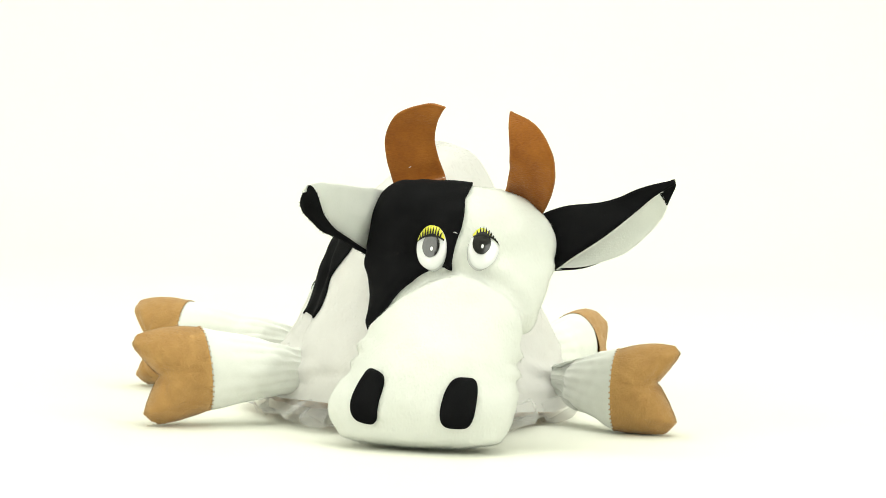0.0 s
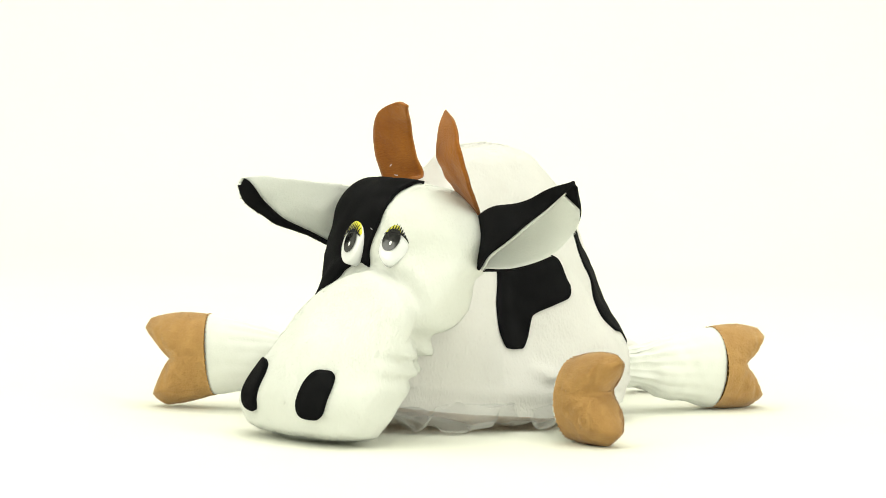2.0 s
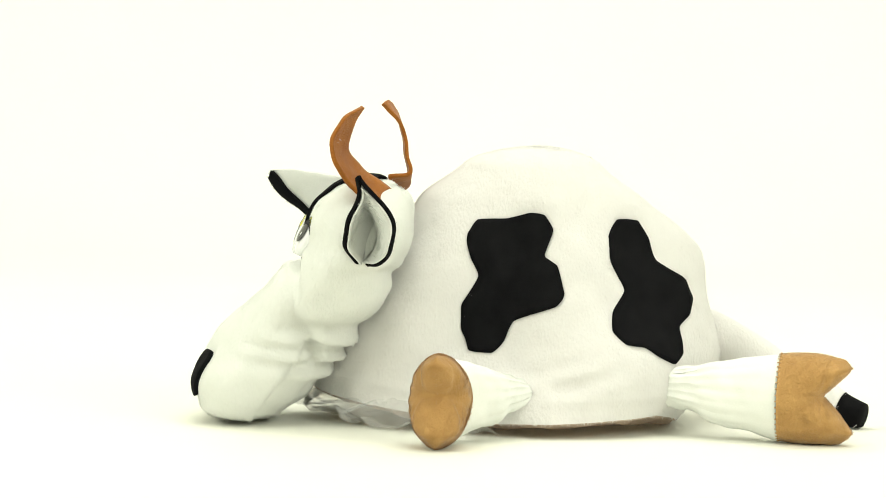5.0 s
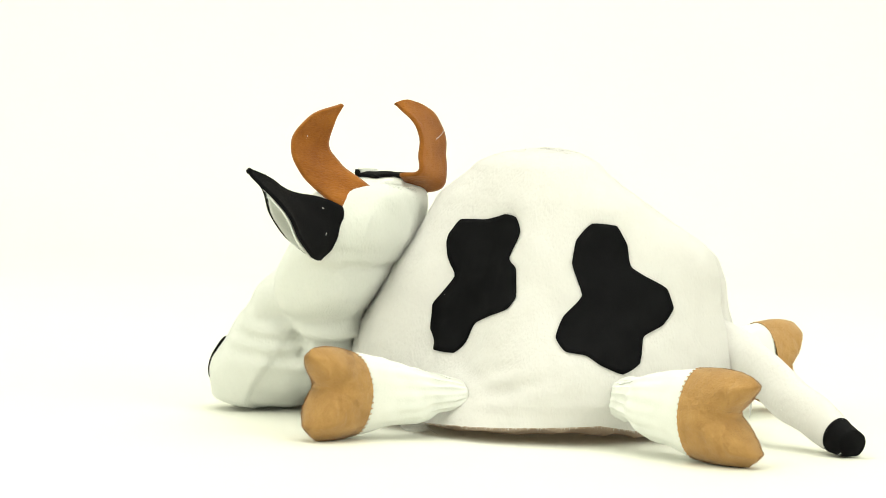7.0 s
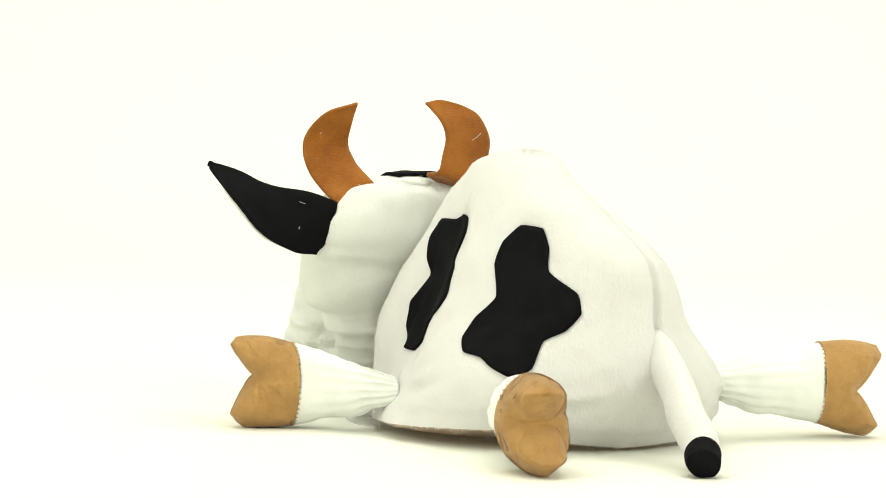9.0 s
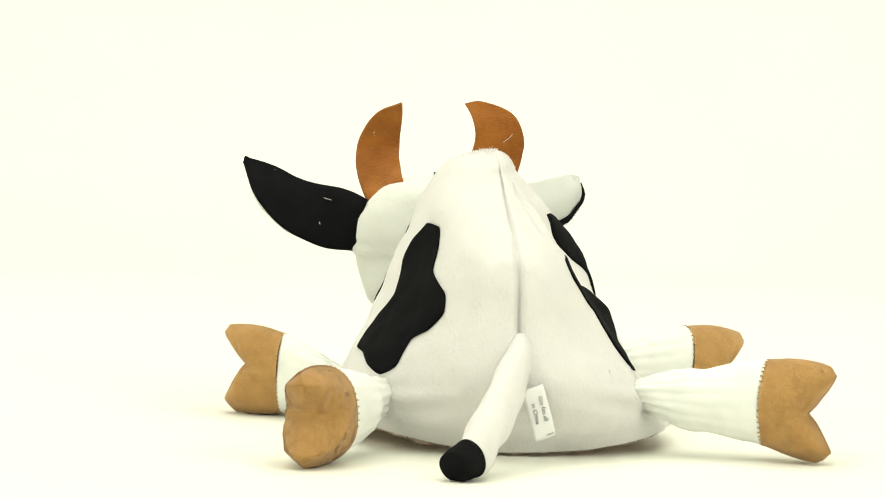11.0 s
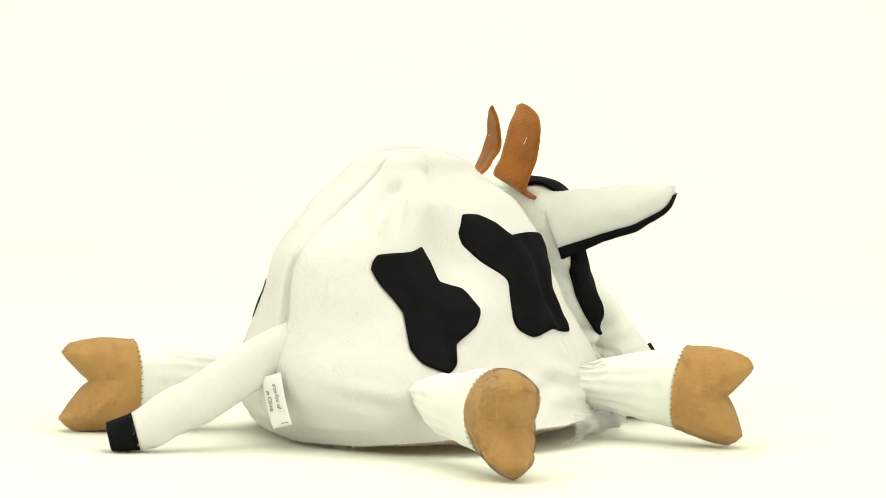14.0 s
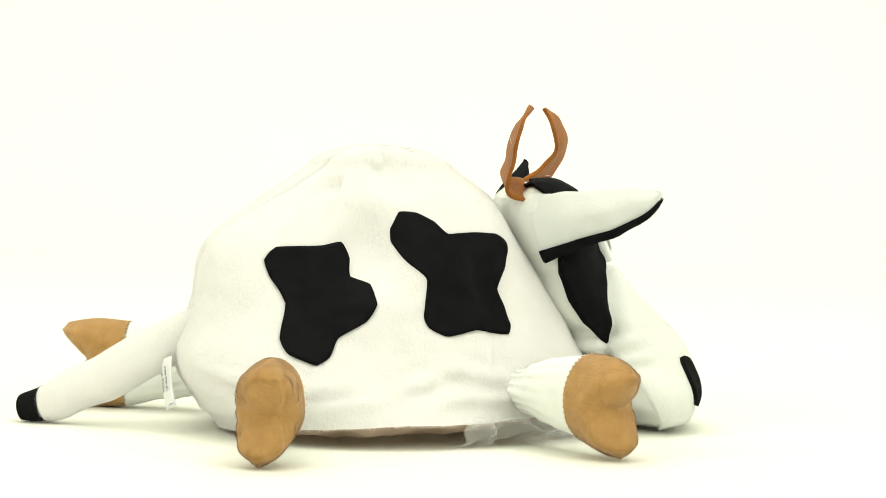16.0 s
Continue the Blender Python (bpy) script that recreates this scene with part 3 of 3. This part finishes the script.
def build_folded_ear():
    u = np.linspace(0, 1, 44)
    low = np.array([(-50, -46, 110), (-66, -64, 120), (-80, -82, 129), (-90, -98, 140), (-91, -109.5, 152)], float)
    high = np.array([(-35, -38, 150), (-52, -56, 152), (-66, -73, 154), (-80, -92, 157), (-90, -108.5, 156)], float)
    mid = (low + high) / 2
    out = np.array((0.75, -0.6, 0.0))
    fat = np.array([3, 4, 4, 3, 0.5])[:, None]
    n = 48
    P = across([low, mid + out * fat, high, mid - out * (fat * 1.7)], u, np.zeros(n), True)
    N = normals(P, True)
    c = P.mean(1, keepdims=True)
    N = np.where(((P - c) * N).sum(-1, keepdims=True) < 0, -N, N)
    P = P + N * ripple(P, 0.0018, 60, 6.0)
    v, f = grid(P, True, True, True)
    ear = part("ear", v, f, INNER, cow, "white plush ear, folded forward")
    fur(ear, 9000, 0.0024, 0.0004, INNER, (-0.6, -0.7, 0), lean=3.0, seed=13)
    # black edge: wraps the lower edge, and widens over the front towards the tip
    w = np.linspace(0, 1, 16)
    rows = []
    for i, ui in enumerate(u[:-1]):
        a0, a1 = -0.10 + 0.04 * ui, 0.02 + 0.10 * ui + 0.30 * ui**4
        ph = ((a0 + (a1 - a0) * w) * n) % n
        k = ph.astype(int)
        t = (ph - k)[:, None]
        rows.append((P[i][k] + N[i][k] * 0.0016) * (1 - t) + (P[i][(k + 1) % n] + N[i][(k + 1) % n] * 0.0016) * t)
    v, f = sheet(np.array(rows), 0.002)
    edge = part("ear_lining", v, f, BLACK, ear, "black felt ear lining")
    fur(edge, 1200, 0.0022, 0.0004, BLACK, (-0.6, -0.7, 0), seed=14)


build_open_ear()
build_folded_ear()

# ---- legs ----


def build_leg(root, seam_top, seam_low, toe_top, toe_low, cleft, depth, seed):
    """A gathered sleeve from the crown to a seam, then a cloven hoof cut from two pieces and stuffed. In mm."""
    rng = np.random.default_rng(seed)
    root, st, sb, tt, tl, cl = (np.array(p, float) / 1000 for p in (root, seam_top, seam_low, toe_top, toe_low, cleft))
    seam, dp = (st + sb) / 2, depth / 1000
    up = (st - sb) / np.linalg.norm(st - sb)
    ax = (tt + tl) / 2 - seam
    ax -= up * (ax @ up)
    ax /= np.linalg.norm(ax)
    side = np.cross(up, ax)
    hs = np.linalg.norm(st - sb) / 2

    # sleeve
    n = 96
    t = np.linspace(0, 2 * np.pi, n, endpoint=False)
    c, s = np.cos(t), np.sin(t)
    rows = []
    for u in np.linspace(0, 1, 40):
        m = root + (seam - root) * u
        h = hs * (0.24 + 0.76 * u**0.72)
        d = dp * (0.28 + 0.68 * math.sin(min(u * 1.2, 1) * math.pi / 2))
        gather = 1 + 0.07 * (1 - u) ** 2 * np.sin(t * 8 + 2.5 * np.sin(t * 2 + seed) + 3 * u) + 0.05 * (1 - u) * np.sin(t * 17 + seed)
        rows.append(m + (side * (d * c * gather)[:, None]) + up * (h * s * gather)[:, None])
    P = np.array(rows)
    N = normals(P, True)
    fall = np.linspace(1, 0.15, 40)[:, None, None]
    P = P + N * (ripple(P, 0.006, 42, seed) + ripple(P, 0.002, 120, seed + 3)) * fall
    P[..., 2] = np.maximum(P[..., 2], 0.0012)
    v, f = grid(P, True, True, True)
    leg = part("leg", v, f, SATIN, cow, "white stuffed cloth leg")
    fur(leg, 7000, 0.0012, 0.0003, SATIN, ax, lean=3.5, seed=seed + 40)

    # hoof: outline in the plane of the two toes, x along the leg, h across it
    def flat(p):
        return np.array(((p - seam) @ ax, (p - seam) @ up))
    (xt, ht), (xl, hl), (xc, hc) = flat(tt), flat(tl), flat(cl)
    vc = np.clip(hc / hs, -0.25, 0.25)

    def outline(u, v):
        """A point of the hoof for u from the seam to the toes, v from the lower to the upper edge."""
        reach = np.where(v > vc, xc + (xt - xc) * np.clip((v - vc) / (0.86 - vc), 0, 1) ** 0.84, xc + (xl - xc) * np.clip((vc - v) / (0.76 + vc), 0, 1) ** 0.78)
        edge = np.clip((np.abs(v) - 0.62) / 0.38, 0, 1)
        reach = reach * (1 - np.where(v > 0, 0.12, 0.22) * edge**2.2)
        x = u * reach
        k = np.clip(x / max(xt, xl), 0, 1)
        top = hs + (ht + 0.0025 - hs) * k + 0.0030 * np.sin(np.pi * k)
        low = -hs + (hl - 0.0025 + hs) * k - 0.0020 * np.sin(np.pi * k)
        return np.stack([x, low + (top - low) * (v + 1) / 2], -1)

    uu = np.sin(np.linspace(0, np.pi / 2, 34))
    vv = np.sin(np.linspace(-np.pi / 2, np.pi / 2, 49))
    O = outline(uu[:, None], vv[None])
    rim = outline(np.ones(300), np.linspace(-1, 1, 300))
    gap = np.min(np.linalg.norm(O[:, :, None] - rim[None, None], axis=-1), axis=-1)
    full = np.sqrt(np.clip(1 - (1 - np.clip(gap / (hs * 0.52), 0, 1)) ** 2, 0, 1))
    seamed = np.sqrt(np.clip(1 - vv**2, 0, 1))[None]
    full = full * seamed**1.15
    near = np.clip(1 - O[..., 0] / (xc * 0.75), 0, 1)
    thick = dp * (seamed * near + full * 1.04 * (1 - near))
    thick[-1], thick[:, 0], thick[:, -1] = 0, 0, 0
    # creases that run from the cleft into both toes and back to the seam
    deep = np.zeros_like(thick)
    for dx, dh, amount, wide in ((0.25, 0.75, 0.0036, 2.0), (0.2, -0.7, 0.0034, 2.0), (-0.65, 0.5, 0.0022, 2.2), (-0.6, -0.45, 0.0022, 2.2), (-0.7, 0.05, 0.0030, 1.8), (-0.1, 0.62, 0.002, 1.6), (-0.1, -0.6, 0.002, 1.6)):
        start = np.array((xc * 0.97, hc))
        end = start + np.array((dx * xc, dh * hs)) + rng.normal(0, 0.002, 2)
        way = end - start
        q = np.clip(((O - start) @ way) / (way @ way), 0, 1)
        off = np.linalg.norm(O - start - q[..., None] * way, axis=-1)
        deep = np.maximum(deep, 0.8 * amount * (1 - 0.75 * q) * np.exp(-(off / (wide / 1000)) ** 2))
    # puckers across each toe
    pucker = 0.0006 * np.sin(O[..., 0] / 0.0021 + 2 * np.sin(O[..., 1] / 0.006) + seed) * np.clip(O[..., 0] / xc - 0.75, 0, 1)
    base = seam + O[..., :1] * ax + O[..., 1:] * up
    soft = np.clip(gap / 0.004, 0, 1) * np.clip((1 - np.abs(vv))[None] / 0.15, 0, 1)
    sheets = []
    for sign in (1, -1):
        lump = ripple(base + side * sign * 0.02, 0.0018, 45, seed)[..., 0] + ripple(base + side * sign * 0.02, 0.0005, 150, seed + 5)[..., 0]
        w = np.maximum(thick + (lump - deep + pucker) * soft, 0.0004 * soft)
        sheets.append(base + side * (sign * w)[..., None])
    V, F = [], []
    for Q in sheets:
        Q[..., 2] = np.maximum(Q[..., 2], 0.0008)
        v, f = grid(Q)
        F += [tuple(i + len(V) for i in face) for face in f]
        V += list(v)
    hoof = part("hoof", V, F, TAN, leg, "tan plush cloven hoof")
    fur(hoof, 24000, 0.0021, 0.0004, TAN, ax, lean=2.8, seed=seed, ruffle=0.15)
    # row of stitches round the seam
    V, F = [], []
    for g in np.linspace(0, 2 * np.pi, 44, endpoint=False):
        p = seam + side * dp * 1.02 * math.cos(g) + up * hs * 1.01 * math.sin(g)
        o = len(V)
        across_way = side * -math.sin(g) * dp + up * math.cos(g) * hs
        across_way = across_way / np.linalg.norm(across_way) * 0.0009
        out = side * math.cos(g) * 0.0005 + up * math.sin(g) * 0.0005
        for a, b in ((-1, -1), (1, -1), (1, 1), (-1, 1)):
            V.append(p + across_way * a * 0.5 + ax * 0.0011 * b)
        V.append(p + out)
        F += [(o, o + 1, o + 4), (o + 1, o + 2, o + 4), (o + 2, o + 3, o + 4), (o + 3, o, o + 4), (o, o + 3, o + 2, o + 1)]
    V = [np.array((q[0], q[1], max(q[2], 0.0006))) for q in V]
    part("stitching", V, F, TAN, leg, "tan stitched seam")


build_leg((66, 34, 29), (106, -23, 53), (106, -23, 1.5), (145, -36.5, 54), (144, -33.5, 5), (129.6, -31, 30.7), 18, 21)
build_leg((-80, -12, 35), (-158, -45.5, 61.5), (-151, -48, 9.5), (-199, -63, 53), (-190, -61, 3), (-180.7, -56, 32.6), 18.5, 22)
build_leg((48, 124, 31), (86, 194, 56), (84, 195, 1.5), (98, 239, 50), (107, 236, 4), (99, 217, 31), 19.5, 23)
build_leg((-94, 130, 36), (-180, 149, 60.5), (-179, 150, 9.2), (-219, 167, 55), (-216.5, 166.5, 2.5), (-203, 159, 33), 18.5, 24)

# ---- tail ----


def build_tail():
    mid = np.array([(-30, 166, 66), (-25, 184, 55), (-13, 215, 36), (-3, 240, 21), (2, 252, 14.5), (10, 263, 10.5), (15.5, 270.5, 8.5)]) / 1000
    rad = np.array([[7, 11], [9, 15], [10, 15], [10.5, 13.5], [10.5, 12.5], [10.5, 10], [9, 8]]) / 1000
    t = np.linspace(0, 1, 50)
    M, R = curve(mid, t), curve(rad, t)
    tang = np.gradient(M, axis=0)
    tang /= np.linalg.norm(tang, axis=1, keepdims=True)
    side = np.cross(tang, (0, 0, 1.0))
    side /= np.linalg.norm(side, axis=1, keepdims=True)
    up = np.cross(side, tang)
    a = np.linspace(0, 2 * np.pi, 32, endpoint=False)
    P = M[:, None] + side[:, None] * (R[:, :1] * np.cos(a))[..., None] + up[:, None] * (R[:, 1:] * np.sin(a))[..., None]
    P = P + normals(P, True) * ripple(P, 0.002, 50, 9.0)
    P[..., 2] = np.maximum(P[..., 2], 0.001)
    v, f = grid(P[:38], True, True, True)
    tail = part("tail", v, f, WHITE, cow, "white plush tail")
    fur(tail, 8000, 0.0022, 0.0004, WHITE, (0.2, 1, -0.6), lean=3.2, seed=15)
    Q = P[37:].copy()
    Q[0] = Q[0] + (Q[0] - Q[0].mean(0)) * 0.03
    v, f = grid(Q, True, True, True)
    part("tail_tip", v, f, BLACK, tail, "black felt tip of the tail")


build_tail()


def build_tag():
    """Care label sewn into the back seam under the tail: it hangs askew and curls a little."""
    top = np.array((-35.6, 189.5, 42.4)) / 1000
    right = np.array((-0.956, -0.292, 0.0))
    e1 = right * 0.289 + np.array((0, 0, -0.957))
    e2 = right * 0.957 + np.array((0, 0, 0.289))
    n = np.cross(e1, e2)
    long, wide = 0.0285, 0.0135

    def at(a, b, lift=0.0):
        return top + e1 * a + e2 * b + n * (lift + 0.0014 * math.sin(a / long * 3.0) - 0.002 * (b / wide) ** 2)
    P = np.array([[at(a, b) for b in np.linspace(-wide / 2, wide / 2, 9)] for a in np.linspace(-0.003, long, 15)])
    v, f = sheet(P, 0.0004)
    tag = part("care_label", v, f, LABEL, cow, "white satin care label with grey print")
    M = Matrix((Vector(e1), Vector(e2), Vector(n))).transposed().to_4x4()
    for text, a, b in (("size fits all", 0.0025, 0.0012), ("in China", 0.0055, -0.0042)):
        fc = bpy.data.curves.new("print", "FONT")
        fc.body, fc.size, fc.extrude = text, 0.0038, 0.00005
        ob = new("print", fc)
        ob.parent = tag
        M.translation = Vector(at(a, b, 0.0021 if b > 0 else 0.0016))
        ob.matrix_basis = M
        fc.materials.append(INK)
    bar = [at(a, b, 0.0009) for a, b in ((0.0262, 0.0008), (0.0266, 0.0008), (0.0266, 0.0055), (0.0262, 0.0055))]
    part("print", bar, [(0, 1, 2, 3)], INK, tag, smooth=False)


build_tag()


def build_film():
    """Crumpled clear filler bag under the front hem."""
    for g0, g1, r0, r1, h, seed in ((-160, -100, 0.9, 1.1, 0.02, 3.0), (-80, -24, 0.9, 1.12, 0.02, 9.0), (-104, -76, 0.88, 1.03, 0.02, 14.0)):
        g = np.radians(np.linspace(g0, g1, 30))
        w = np.linspace(0, 1, 9)
        base = crown(g, hem(g) + 0.004)
        c = np.array((MID[0], MID[1], 0.0))
        P = c + (base - c)[:, None] * (r0 + (r1 - r0) * np.sin(w * np.pi * 0.9))[None, :, None]
        P[..., 2] = 0.003 + (h - 0.003) * (1 - w)[None]
        P = P + np.concatenate([ripple(P, 0.012, 70, seed), ripple(P, 0.012, 70, seed + 5), ripple(P, 0.008, 70, seed + 9)], -1)
        P[..., 2] = np.maximum(P[..., 2], 0.001)
        v, f = sheet(P, 0.0003)
        part("filler_bag", v, f, FILM, cow, "crumpled clear plastic filler bag", smooth=False)


build_film()


def lint(start, heading, length, curl, seed):
    """A loose white fibre lying on the cloth."""
    rng = np.random.default_rng(seed)
    p, d = np.array(start, float) / 1000, np.array(heading, float)
    d = d / np.linalg.norm(d)
    bend = rng.normal(0, 1, 3) * curl
    V, F = [], []
    for k in range(10):
        d = d + np.cross(bend, d) * 0.25
        d /= np.linalg.norm(d)
        p = p + d * length / 9000
        a = np.cross(d, (0.3, 0.5, 0.8))
        a = a / np.linalg.norm(a) * 0.00018
        b = np.cross(d, a)
        V += [p + a, p - a / 2 + b, p - a / 2 - b]
        if k:
            o = 3 * k
            for i in range(3):
                F.append((o - 3 + i, o - 3 + (i + 1) % 3, o + (i + 1) % 3, o + i))
    part("lint", V, F, THREAD, cow, "loose white fibre")


lint((-30, -31.5, 164), (0.4, -0.1, 0.5), 2.0, 0.2, 1)
lint((-38, -24.5, 186), (0.5, -0.3, -0.8), 9, 0.5, 2)
lint((50, -82, 181), (0.2, 0.3, 1.0), 5, 0.6, 3)
lint((76, -57, 138), (1, -0.3, 0.2), 6, 0.2, 4)
lint((84, -52, 122), (0.5, 0.1, 0.5), 2.0, 0.3, 5)
lint((18, 263, 1.5), (-1, 0.8, 0.0), 9, 0.7, 6)
lint((-7, -57, 160), (-0.4, -0.9, 0.1), 2.5, 0.2, 7)
lint((2, -98, 128), (-0.6, 0, 0.6), 3, 0.2, 8)


def motions():
    walk(cow, [(float(t), pose(0, 0, 0, 0, 0, -15.988 * t)) for t in range(17)])


motions()
